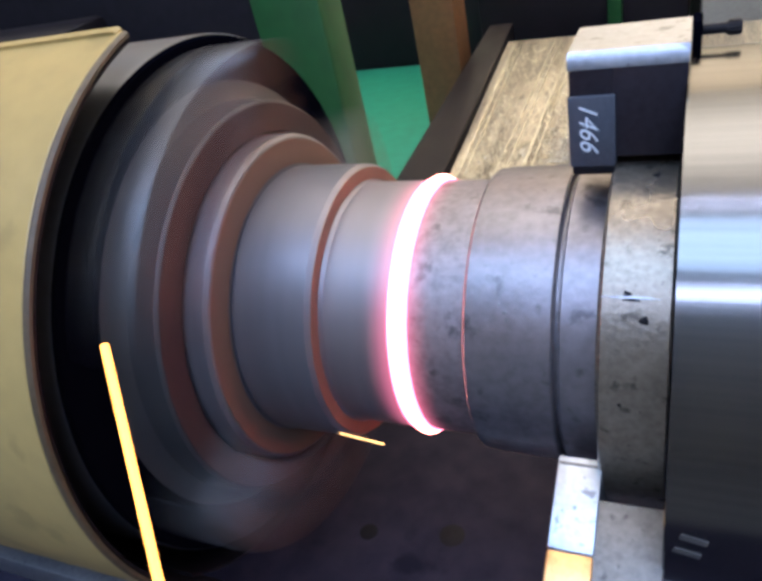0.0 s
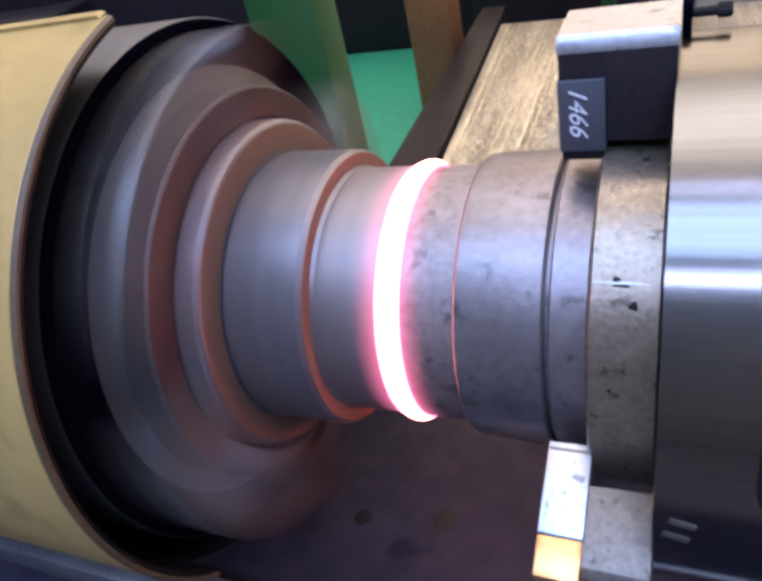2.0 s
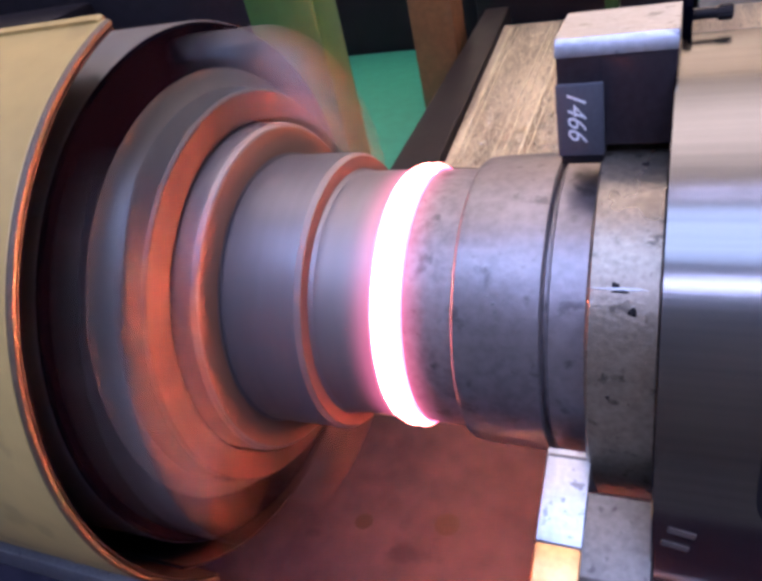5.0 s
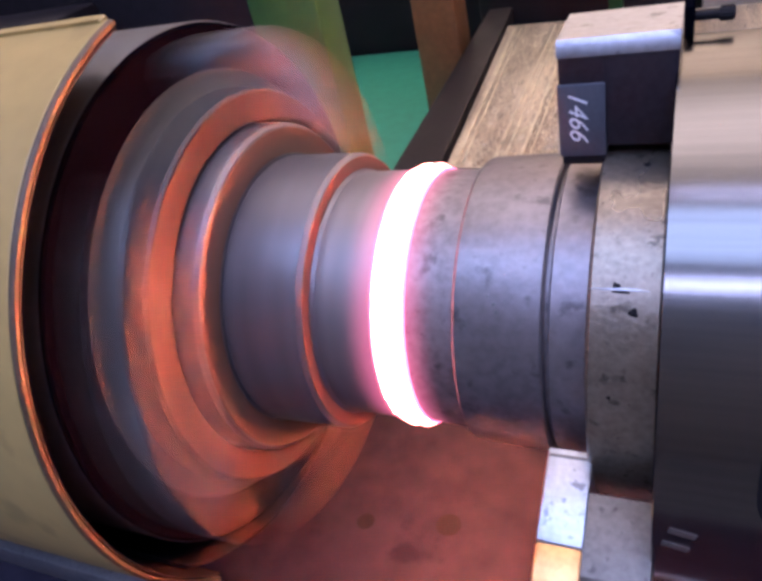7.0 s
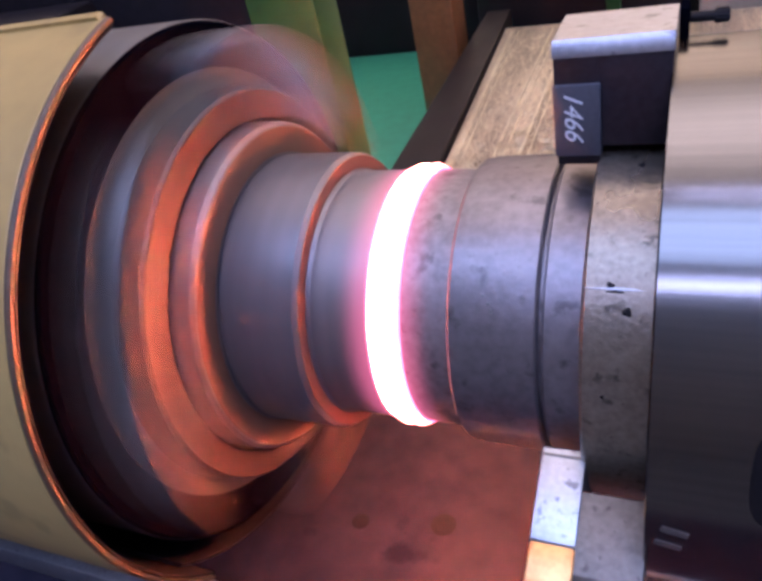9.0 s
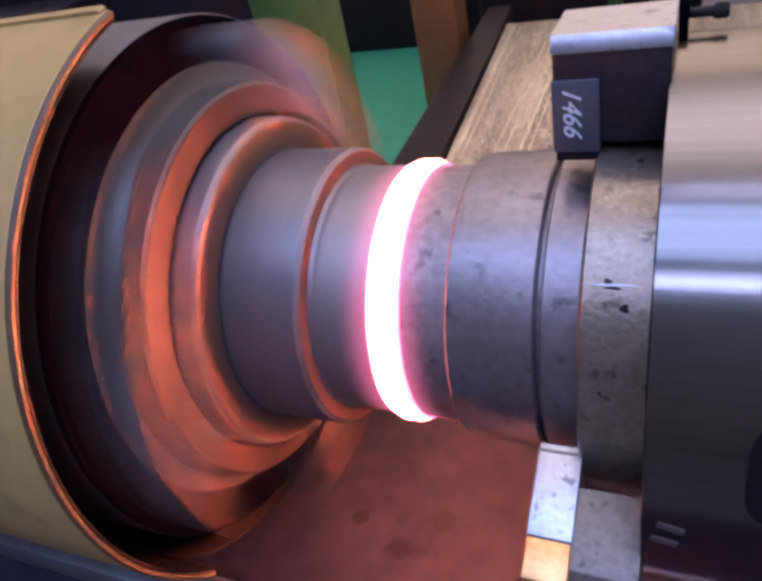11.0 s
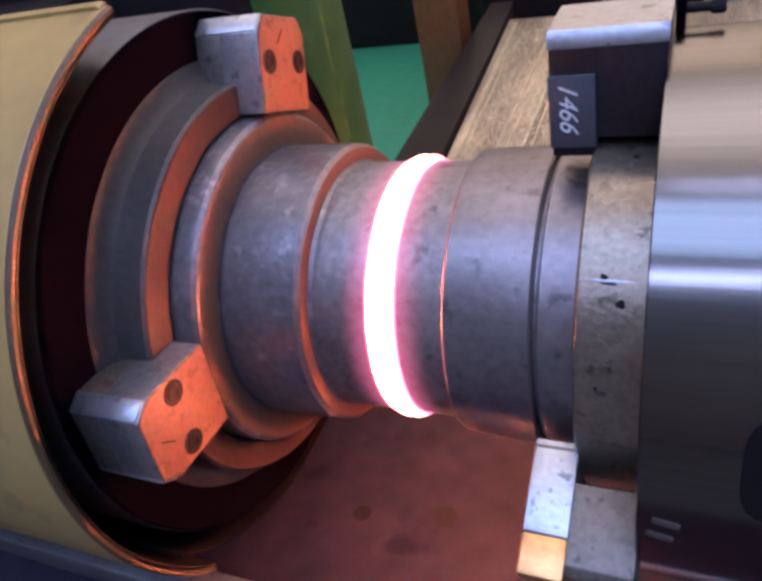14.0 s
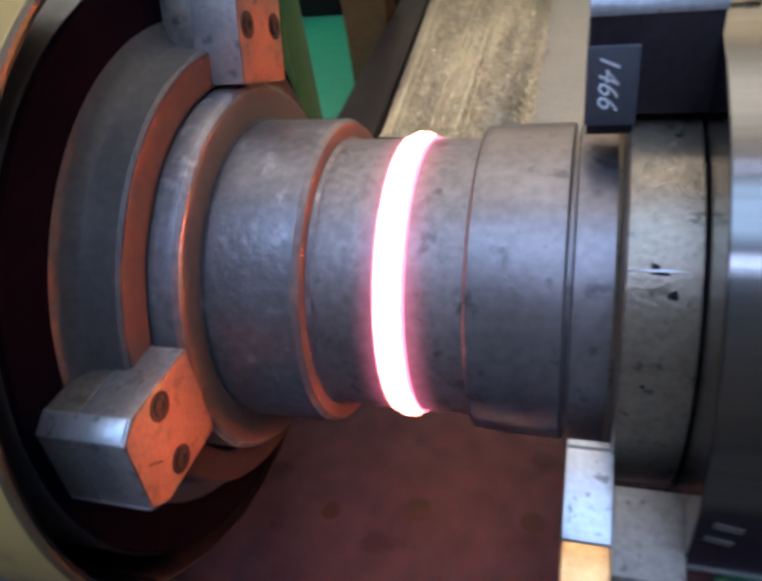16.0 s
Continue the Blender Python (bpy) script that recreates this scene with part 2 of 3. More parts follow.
# ---- the hall ----
structure("floor", box(-5, 5, -3.6, 4.6, -0.1, 0.0, 0), M_CONCRETE, "dark oily concrete workshop floor")
structure("floor_paint", box(-2.6, 0.6, 0.55, 3.84, 0.004, 0.008, 0), M_GREENFLOOR, "glossy green painted strip of workshop floor")
structure("wall_back", box(-5, 5, 4.5, 4.7, 0.0, 5.2, 0), M_WALL, "beige painted hall wall")
structure("wall_left", box(-5.2, -5, -3.6, 4.7, 0, 5.2, 0), M_GREYWALL, "dim grey hall wall")
structure("wall_right", box(5, 5.2, -3.6, 4.7, 0, 5.2, 0), M_GREYWALL, "dim grey hall wall")
structure("wall_front", merge(box(-5, 5, -3.7, -3.5, 0, 4.4, 0), box(-5, 5, -3.7, -3.5, 5.0, 5.2, 0),
                              box(-5, -1.6, -3.7, -3.5, 4.4, 5.0, 0), box(3.4, 5, -3.7, -3.5, 4.4, 5.0, 0)), M_FRONTWALL,
          "pale grey hall wall with a high window band")
structure("ceiling", box(-5, 5, -3.6, 4.6, 5.2, 5.4, 0), M_CEIL, "beige hall ceiling")


def tube_lamp(m):
    lamp = thing("ceiling_lamp", "grey-housed fluorescent tube lamp hung under the ceiling", "lamp", m)
    part("housing", box(-0.8, 0.8, -0.12, 0.12, 0.03, 0.08, 0.01), M_LAMP, lamp)
    for x in (-0.6, 0.6):
        part("hanger", cylinder(0.006, 1.5, 10, pose(x, 0, 0.85)), M_LAMP, lamp)
    for y in (-0.07, 0.07):
        part("tube", cylinder(0.013, 1.56, 16, pose(0, y, 0, 0, 90, 0)), M_TUBE, lamp, "glowing white fluorescent tube")
    return lamp


lamp = tube_lamp(pose(0.9, -0.46, 3.6))
tagged(lamp, group="ceiling lamps")
copy_thing(lamp, pose(-0.8, -0.46, 3.6))
copy_thing(lamp, pose(2.6, -0.46, 3.6))

# ---- spindle shroud ----
shroud = thing("spindle_shroud", "cream-painted curved sheet-metal guard round the front of the spindle chuck", "machine guard", pose(0, 0, AX))


def shroud_shell(x0, x1, r, wall, a0=-42.0, a1=78.5, n=120):
    """A curved sheet that reaches from a0 to a1 degrees above the front."""
    bm = bmesh.new()
    rings = []
    for x, d in ((x0, 0), (x1 - 0.002, 0), (x1, -0.0015), (x1, -wall), (x0, -wall)):
        rings.append([bm.verts.new((x, -(r + d) * math.cos(a), (r + d) * math.sin(a))) for a in (radians(a0 + (a1 - a0) * i / n) for i in range(n + 1))])
    for p, q in zip(rings, rings[1:] + rings[:1]):
        for i in range(n):
            bm.faces.new((p[i], p[i + 1], q[i + 1], q[i]))
    for i in (0, n):
        bm.faces.new([ring[i] for ring in rings])
    return bm


part("shell", shroud_shell(-1.115, -0.1685, 0.2680, 0.004), M_CREAM, shroud)
# Rim in a darker tone than the shell.
part("rim", shroud_shell(-0.1687, -0.165, 0.2682, 0.0042), M_CREAM_EDGE, shroud, "dark brownish rim")
# Black sheet added for the shade in the gap between guard and chuck.
part("lining", shroud_shell(-1.11, -0.1665, 0.2637, 0.003), M_BLACK, shroud, "black inner sheet standing in for the shaded gap")
# Added sheet hides the pan and makes the cavity under the chuck dark.
part("under_shade", shroud_shell(-1.105, -0.19, 0.2600, 0.003, -125.0, -38.0), M_BLACK, shroud, "added black sheet standing in for the dark under the chuck")
part("top_hem", shroud_shell(-1.11, -0.172, 0.2705, 0.007, 77.6, 79.2, 3), M_CREAM, shroud, "folded top hem of the sheet")

# ---- rotating chuck ----
SPIN = pose(0, 0, AX)
chuck = thing("spindle_chuck", "dark oily steel three-jaw chuck of the spindle", "chuck", SPIN)
part("body", lathe([(-0.45, 0.05), (-0.45, 0.2365), (-0.187, 0.2365), (-0.184, 0.2350), (-0.184, 0.05)]), M_CHUCK, chuck)
# Face coloured near black, since the weld lights it only faintly.
part("face_plate", lathe([(-0.186, 0.06), (-0.1812, 0.06), (-0.1812, 0.2325), (-0.1825, 0.2347), (-0.186, 0.2352)]), M_CHUCK_DARK, chuck, "near-black chuck face, its faint lighting put into the colour")
boss = part("boss", lathe([(-0.19, 0.152), (-0.19, 0.200), (-0.1808, 0.197), (-0.1775, 0.187), (-0.172, 0.181), (-0.165, 0.1788), (-0.150, 0.1780), (-0.1475, 0.1762), (-0.1472, 0.175),
                           (-0.1472, 0.1515)]), M_BOSS_SIDE, chuck, "raised steel ring round the workpiece")
part("boss_face", lathe([(-0.1478, 0.1515), (-0.1466, 0.1515), (-0.1466, 0.1752), (-0.1472, 0.1760), (-0.1478, 0.1760)]), M_BOSS, boss, "front of the ring, tinted brown for the weld's orange light")


def cap_screw(parent, x, y, z, r=0.0105):
    """A counterbored socket screw that faces along x."""
    s = part("screw", lathe([(x - 0.002, r * 1.15), (x + 0.0006, r * 1.15), (x + 0.0006, r * 0.86), (x + 0.0003, r * 0.8), (x + 0.0012, r * 0.7),
                             (x + 0.0012, r * 0.42), (x + 0.0004, r * 0.4), (x + 0.0004, 0.0005), (x - 0.002, 0.0005)], 24), M_SCREW, parent,
             "black socket-head screw in a counterbore")
    s.location = (0, y, z)
    return s


JAW_SECTION = [(-0.036, 0.149), (0.036, 0.149), (0.036, 0.2115), (0.0265, 0.2255), (-0.0265, 0.2255), (-0.036, 0.2115)]


def left_jaw(angle):
    # Rear part in a darker grey than the front block.
    jaw = part("jaw", prism(JAW_SECTION, -0.19, -0.158, 0.0012), M_JAW_OLD, chuck, "stepped steel jaw with two socket screws")
    jaw.rotation_euler = (radians(90 - angle), 0, 0)
    part("block", prism(JAW_SECTION, -0.1582, -0.1222, 0.0012), M_JAW, jaw, "bright ground front block of the jaw")
    part("front", prism([(y * 0.985, 0.18 + (z - 0.18) * 0.985) for y, z in JAW_SECTION], -0.1225, -0.1212, 0.0004), M_FACE, jaw, "front of the jaw, tinted brown for the weld's orange light")
    for y in (0.0235, -0.0225):
        cap_screw(jaw, -0.1212, y, 0.189, 0.0084)
    part("notch", box(-0.1215, -0.1209, -0.0006, 0.0006, -0.007, 0.007, 0, pose(0, -0.004, 0.209, -38, 0, 0)), M_SCREW, jaw, "dark split line")
    for s in (1, -1):
        e = part("bright_edge", box(-0.188, -0.1235, -0.0078, 0.0078, -0.0010, 0.0010, 0.0005), M_JAW_EDGE, jaw, "bright ground chamfer")
        e.location, e.rotation_euler = (0, s * 0.0316, 0.2189), (radians(-55.8 * s), 0, 0)
    return jaw


for k in range(3):
    left_jaw((4.5, 110.6, 237.0)[k])

# ---- rotating workpiece ----
work_l = thing("rotating_workpiece", "dark forged steel shaft stub spinning in the chuck", "workpiece", SPIN)
part("flange", lathe([(-0.18, 0.02), (-0.18, 0.146), (-0.176, 0.149), (-0.137, 0.149), (-0.131, 0.1480), (-0.1275, 0.1452), (-0.127, 0.1440), (-0.127, 0.122), (-0.127, 0.02)]),
     M_SCALED, work_l)
part("body", lathe([(-0.127, 0.118), (-0.124, 0.120), (-0.0615, 0.120), (-0.0575, 0.1172), (-0.0575, 0.05), (-0.127, 0.05)]), M_SCALED, work_l)
part("neck_root", lathe([(-0.06, 0.06), (-0.0575, 0.1063), (-0.0545, 0.1046), (-0.0535, 0.1040), (-0.0535, 0.06)]), M_SCALED, work_l)
neck_l = part("neck", lathe([(-0.078, 0.06), (-0.078, 0.1044), (-0.008, 0.1044), (0.0, 0.1038), (0.006, 0.1036), (0.006, 0.06)]), M_HOT_L, work_l, "heated steel neck beside the weld, its glow widened for pink glare")

part("tinted_shoulder", lathe([(-0.1272, 0.122), (-0.1266, 0.122), (-0.1266, 0.1434), (-0.1272, 0.1440)]), M_SHOULDER, work_l, "shoulder face, tinted brown for the weld's orange light")
part("tinted_shoulder", lathe([(-0.0577, 0.107), (-0.0571, 0.107), (-0.0571, 0.1170), (-0.0577, 0.1174)]), M_SHOULDER, work_l, "shoulder face, tinted brown for the weld's orange light")

# ---- clamped workpiece ----
work_r = thing("clamped_workpiece", "dark pitted forged steel stub clamped in the chuck jaws", "workpiece", SPIN)
neck_r = part("neck", lathe([(-0.004, 0.06), (-0.004, 0.1034), (0.001, 0.1036), (0.008, 0.1043), (0.066, 0.1043), (0.066, 0.06)]), M_HOT_R, work_r, "heated steel neck beside the weld, its glow widened for pink glare")
part("body", lathe([(0.0475, 0.05), (0.0475, 0.1065), (0.0486, 0.1112), (0.0505, 0.1126), (0.060, 0.1136), (0.108, 0.1150), (0.1095, 0.1135), (0.1098, 0.108), (0.1122, 0.108),
                    (0.1125, 0.1125), (0.114, 0.1135), (0.137, 0.1135), (0.137, 0.05)]), M_FORGED, work_r)
part("flange", lathe([(0.136, 0.05), (0.1362, 0.1145), (0.1388, 0.1165), (0.1395, 0.1200), (0.1398, 0.1378), (0.1412, 0.139), (0.1785, 0.139), (0.1795, 0.138), (0.1797, 0.05)]),
     M_FLANGE, work_r, "oily brownish clamped flange")

def on_round(name, x, a, r, w, h, material, label, turn=0.0):
    """A shallow rounded mark that lies on the clamped workpiece's round."""
    bm = bmesh.new()
    n = 18
    ring = []
    for k in (1.0, 0.8, 0.2):
        ring.append([])
        for i in range(n):
            u = 2 * math.pi * i / n
            g = k * (1 + 0.18 * math.sin(3 * u + x * 900))
            dx, dt = g * w * math.cos(u), g * h * math.sin(u)
            dx, dt = dx * math.cos(turn) - dt * math.sin(turn), dx * math.sin(turn) + dt * math.cos(turn)
            b, q = radians(a) + dt / r, r + (0.0 if k == 1.0 else 0.00025)
            ring[-1].append(bm.verts.new((x + dx, -q * math.cos(b), q * math.sin(b))))
    for p, q in zip(ring, ring[1:]):
        for i in range(n):
            bm.faces.new((p[i], p[(i + 1) % n], q[(i + 1) % n], q[i]))
    bm.faces.new(ring[-1])
    return part(name, bm, material, work_r, label)


for x, a, w, h in ((0.165, 36.5, 0.0026, 0.0026), (0.155, 42.6, 0.0022, 0.0020), (0.158, 41.2, 0.0050, 0.0010), (0.1665, 76.0, 0.0022, 0.0020), (0.153, 15.0, 0.0012, 0.0012)):
    on_round("pit", x, a, 0.1390, w, h, M_SCREW, "small dark pit")
# Thin bright strip that paints the specular highlight along the flange.
for x, a, w, h, turn in ((0.158, 41.8, 0.0160, 0.0007, 0.0),):
    on_round("highlight_mark", x, a, 0.1391, w, h, M_JAW_EDGE, "painted highlight line along the flange", turn)
for x, a, w, h, turn in ((0.078, 36.0, 0.0013, 0.0008, 0.4), (0.074, 38.5, 0.0008, 0.0006, 0.0), (0.080, 33.5, 0.0007, 0.0013, 0.2), (0.085, 37.4, 0.0007, 0.0005, 0.0)):
    on_round("pit", x, a, 0.1141, w, h, M_CHUCK, "small dull pit", turn)

# ---- weld flash ----
flash_l = part("flash", lathe([(-0.0027, 0.1035), (-0.0024, 0.1056), (-0.0013, 0.1084), (0.0010, 0.1094), (0.0025, 0.1088), (0.0025, 0.1035)]), M_COLLAR, work_l,
               "glowing curl of weld flash")
flash_r = part("flash", lathe([(-0.0025, 0.1035), (-0.0025, 0.1089), (-0.0010, 0.1095), (0.0013, 0.1085), (0.0024, 0.1056), (0.0027, 0.1035)]), M_COLLAR, work_r,
               "glowing curl of weld flash")
lip_l = part("flash_lip", lathe([(-0.0012, 0.1035), (-0.0009, 0.1062), (0.0, 0.1068), (0.0009, 0.1062), (0.0012, 0.1035)]), M_LIP, work_l,
             "thin red-glowing lip of flash")
lip_r = part("flash_lip", lathe([(-0.0010, 0.1035), (-0.0008, 0.1058), (0.0, 0.1062), (0.0008, 0.1058), (0.0010, 0.1035)]), M_LIP, work_r,
             "thin red-glowing lip of flash")
# Extra glowing rings, added only to throw light on the shoulder faces.
band_l = part("shoulder_light_band", lathe([(-0.0016, 0.09), (-0.0016, 0.1048), (-0.0008, 0.1064), (0.0016, 0.1066), (0.0016, 0.09)]), M_BAND, work_l, "added glowing ring that lights the shoulders")
band_r = part("shoulder_light_band", lathe([(-0.0016, 0.09), (-0.0016, 0.1062), (0.0008, 0.1060), (0.0016, 0.1048), (0.0016, 0.09)]), M_BAND, work_r, "added glowing ring that lights the shoulders")
core = part("hot_core", lathe([(-0.0036, 0.06), (-0.0036, 0.1030), (-0.0025, 0.1066), (0.0, 0.1084), (0.0025, 0.1066), (0.0036, 0.1030), (0.0036, 0.06)]), M_CORE, work_l, "white-hot weld metal")

# ---- clamping chuck ----
clamp = thing("clamping_chuck", "polished steel chuck with black inserts that holds the fixed workpiece", "chuck", SPIN)
part("body", lathe([(0.1805, 0.05), (0.1805, 0.1893), (0.1812, 0.190), (0.80, 0.190), (0.80, 0.05)], 220), M_CHROME, clamp, "polished cylindrical chuck body")


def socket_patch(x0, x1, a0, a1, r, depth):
    """A rounded patch that follows the chuck's round, black for the shade of a recess."""
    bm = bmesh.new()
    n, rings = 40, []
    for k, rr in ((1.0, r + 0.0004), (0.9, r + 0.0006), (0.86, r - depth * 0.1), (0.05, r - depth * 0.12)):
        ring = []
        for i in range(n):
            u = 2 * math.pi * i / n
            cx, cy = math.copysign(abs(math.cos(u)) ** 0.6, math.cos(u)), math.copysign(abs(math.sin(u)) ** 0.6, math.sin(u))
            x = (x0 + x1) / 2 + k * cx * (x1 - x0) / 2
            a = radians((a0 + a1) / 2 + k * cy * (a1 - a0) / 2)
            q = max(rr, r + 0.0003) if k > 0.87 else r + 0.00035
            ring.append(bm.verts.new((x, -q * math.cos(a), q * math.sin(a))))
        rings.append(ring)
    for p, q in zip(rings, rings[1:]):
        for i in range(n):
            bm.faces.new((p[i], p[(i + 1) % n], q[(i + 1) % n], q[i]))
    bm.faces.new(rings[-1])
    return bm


part("key_socket", socket_patch(0.228, 0.272, 3.5, 22, 0.190, 0.01), M_SCREW, clamp, "rounded key socket, its shaded recess drawn as a black patch")
for x, a in ((0.196, -1.0), (0.193, -5.0)):
    m = part("stamp_mark", box(-0.007, 0.007, -0.0002, 0.0003, -0.0022, 0.0022, 0), M_JAW_OLD, clamp, "worn stamped mark")
    m.matrix_local = Matrix.Translation((x, -0.1903 * math.cos(radians(a)), 0.1903 * math.sin(radians(a)))) @ pose(0, 0, 0, -a, 12, 0)


def right_jaw(angle, name_label, finger_mat, base_mat, foot=0.139, top=0.185, root=0.145):
    jaw = part("jaw", prism([(-0.0305, root), (0.0305, root), (0.0305, 0.203), (0.0265, 0.209), (-0.0265, 0.209), (-0.0305, 0.203)], 0.141, 0.1815, 0.001),
               base_mat, clamp, name_label)
    jaw.rotation_euler = (radians(90 - angle), 0, 0)
    part("bridge", prism([(-0.0305, 0.160), (0.0305, 0.160), (0.0305, 0.203), (0.0265, 0.209), (-0.0265, 0.209), (-0.0305, 0.203)], 0.1155, 0.1415, 0.001),
         base_mat, jaw)
    part("insert", box(0.1145, 0.1425, -0.0325, 0.0325, foot, top, 0.0012), finger_mat, jaw)
    return jaw


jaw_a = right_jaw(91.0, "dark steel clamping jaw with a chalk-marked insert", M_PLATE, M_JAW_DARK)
jaw_b = right_jaw(-22.3, "bright worn clamping jaw with an orange-tinted end", M_JAW_EDGE, M_JAW_OLD, 0.128, 0.188, 0.153)
right_jaw(218.4, "dark steel clamping jaw", M_PLATE, M_JAW_DARK)
# Outer end coloured brighter than the jaw, for the hall light it reflects.
part("bright_edge", prism([(-0.0310, 0.2005), (-0.0306, 0.2035), (-0.0265, 0.2100), (0.0265, 0.2100), (0.0306, 0.2035), (0.0306, 0.2005), (0.03, 0.2005), (0.0258, 0.2085), (-0.0258, 0.2085), (-0.03, 0.2005)],
                          0.115, 0.182, 0), M_JAW_EDGE, jaw_a, "outer end of the jaw, coloured bright for the hall light it reflects")
# Orange block whose colour imitates warm light reflected by the jaw's end.
part("orange_jaw_end", box(0.1145, 0.1425, -0.031, 0.0322, 0.1885, 0.214, 0.002), M_ORANGE_END, jaw_b, "jaw end coloured orange for a warm reflection")
part("groove", box(0.1155, 0.1418, 0.0322, 0.0331, 0.1322, 0.1340, 0.0002), M_JAW_OLD, jaw_b, "dark groove across the insert")
# dark seam line in the insert's foot
part("seam", box(0.1160, 0.1415, -0.0318, 0.0318, 0.1335, 0.1388, 0.0005), M_SCREW, jaw_a)


def chalk_number(parent):
    data = bpy.data.curves.new("chalk", "FONT")
    data.body, data.size, data.extrude, data.shear, data.space_character = "1466", 0.0158, 0.0002, 0.45, 1.0
    data.align_x, data.align_y = "CENTER", "CENTER"
    tmp = new("chalk_source", data)
    me = bpy.data.meshes.new_from_object(tmp.evaluated_get(bpy.context.evaluated_depsgraph_get()))
    bpy.data.objects.remove(tmp)
    me.materials.append(M_CHALK)
    ob = new("chalk_writing", me)
    ob.parent = parent
    # characters run inwards along the jaw, on the side that faces the front
    ob.matrix_local = Matrix(((0, 1, 0, 0.1262), (0, 0, -1, -0.0328), (-1, 0, 0, 0.1665), (0, 0, 0, 1)))
    ob["label"] = "white chalk number"
    return ob


chalk_number(jaw_a)

# long screw that stands out of the chuck behind the upper jaw
stud = thing("stop_screw", "blackened stop screw on the chuck behind the upper jaw", "screw", pose(0.196, 0.046, 1.196))
part("shank", cylinder(0.0032, 0.018, 20, pose(0.0, 0, 0, 0, 90, 0)), M_SCREW, stud)
part("head", cylinder(0.0052, 0.009, 6, pose(0.010, 0, 0, 0, 90, 0), 0.001), M_SCREW, stud)
part("lug", box(-0.014, -0.008, -0.010, 0.010, -0.018, 0.009, 0.002), M_CHUCK_DARK, stud)

# ---- machine bed and surroundings ----
# the oily plate lies low behind the machine, its edge a little askew
structure("bed_plate", slab([(-0.413, 1.176), (1.2, 1.01), (1.2, 2.33), (-0.512, 2.40)], 0.48, 0.52), M_BED, "oily yellowish bed plate strewn with bright chips")
structure("way_plate", slab([(-0.022, 1.16), (0.16, 1.14), (0.15, 2.33), (-0.035, 2.36)], 0.5205, 0.528, 0.002), M_CASTING, "smooth beige worn way plate on the bed plate")
structure("plate_edge", slab([(-0.413, 1.164), (-0.19, 1.141), (-0.19, 1.150), (-0.413, 1.173)], 0.50, 0.526, 0.002), M_CHIP, "bright worn front edge of the bed plate")
structure("bed_lip", slab([(-0.545, 1.00), (-0.410, 1.00), (-0.536, 2.62), (-0.640, 2.62)], 0.36, 0.535, 0.006), M_BLACK, "dark bar along the bed plate")
structure("chip_pan", box(-0.9, 1.2, -0.55, 0.30, 0.60, 0.62, 0), M_PAN, "grimy brown chip pan under the shaft, tinted bluish for violet glare")
structure("machine_bed", box(-1.15, 1.3, -0.53, 0.29, 0.0, 0.598, 0.01), M_GREEN, "green painted machine bed under the chip pan")
structure("bed_base", slab([(-0.39, 1.20), (1.18, 1.03), (1.18, 2.30), (-0.48, 2.37)], 0.0, 0.479, 0.008), M_BLACK, "dark greasy casting under the bed plate")
structure("lip_base", slab([(-0.53, 1.02), (-0.425, 1.02), (-0.55, 2.60), (-0.63, 2.60)], 0.0, 0.359, 0.002), M_BLACK, "dark greasy casting under the lip")
column_g = thing("green_column", "dark green painted machine column behind the chuck", "machine column")
part("post", box(-0.362, -0.258, 0.40, 0.47, 0.0, 1.45, 0.006), M_GREEN, column_g)
column_b = thing("brown_column", "rust-brown painted upright machine column", "machine column")
part("post", box(-0.835, -0.660, 2.2, 2.36, 0.0, 3.2, 0.008), M_BROWN, column_b)
press = thing("dark_machine", "dark machine base with a green top far behind the shaft", "machine")
part("base", box(-4.6, 0.4, 3.85, 4.4, 0.0, 0.55, 0.02), M_BLACK, press)
part("table", box(-4.6, 0.4, 3.80, 4.4, 0.55, 0.70, 0.02), M_GREEN, press, "green painted table edge")
cover = thing("headstock_cover", "black headstock cover behind the cream shroud", "machine guard")
part("panel", box(-2.2, -0.366, 0.42, 0.46, 0.0, 1.40, 0.01), M_BLACK, cover)
part("housing", box(-1.75, -1.11, -0.28, 0.295, 0.0, 1.30, 0.02), M_BLACK, cover)
part("side", box(-2.2, -0.60, 0.30, 0.39, 0.0, 1.20, 0.01), M_BLACK, cover)
for x, lean, w in ((-0.402, -0.064, 0.016), (-0.372, -0.062, 0.005), (-0.290, -0.020, 0.007), (-0.262, -0.022, 0.004), (-0.222, -0.018, 0.009), (-0.196, -0.020, 0.005)):
    structure("bed_ridge", slab([(x, 1.18), (x + w, 1.18), (x + w + lean * 1.18, 2.34), (x + lean * 1.18, 2.34)], 0.5195, 0.5245, 0.001), M_CHIP, "bright worn ridge along the bed plate")
tail = thing("tailstock", "green painted tailstock that carries the clamping chuck", "machine part")
part("housing", box(0.812, 1.29, -0.24, 0.24, 0.762, 1.24, 0.02), M_GREEN, tail)
beam = thing("cross_beam", "dark machine beam behind the end of the bed plate", "machine beam")
part("beam_body", box(-0.72, 0.16, 2.75, 3.25, 0.0, 0.67, 0.012), M_BLACK, beam)
post = thing("green_post", "slim green painted post behind the bed plate", "post")
part("upright", box(-0.150, -0.095, 2.66, 2.72, 0.0, 1.8, 0.005), M_GREEN, post)
bench = thing("grey_bench", "beige-grey machine casting behind the clamping chuck", "machine casting")
part("casting", box(0.205, 2.2, 2.5, 3.2, 0.0, 0.715, 0.012), M_CASTING, bench)
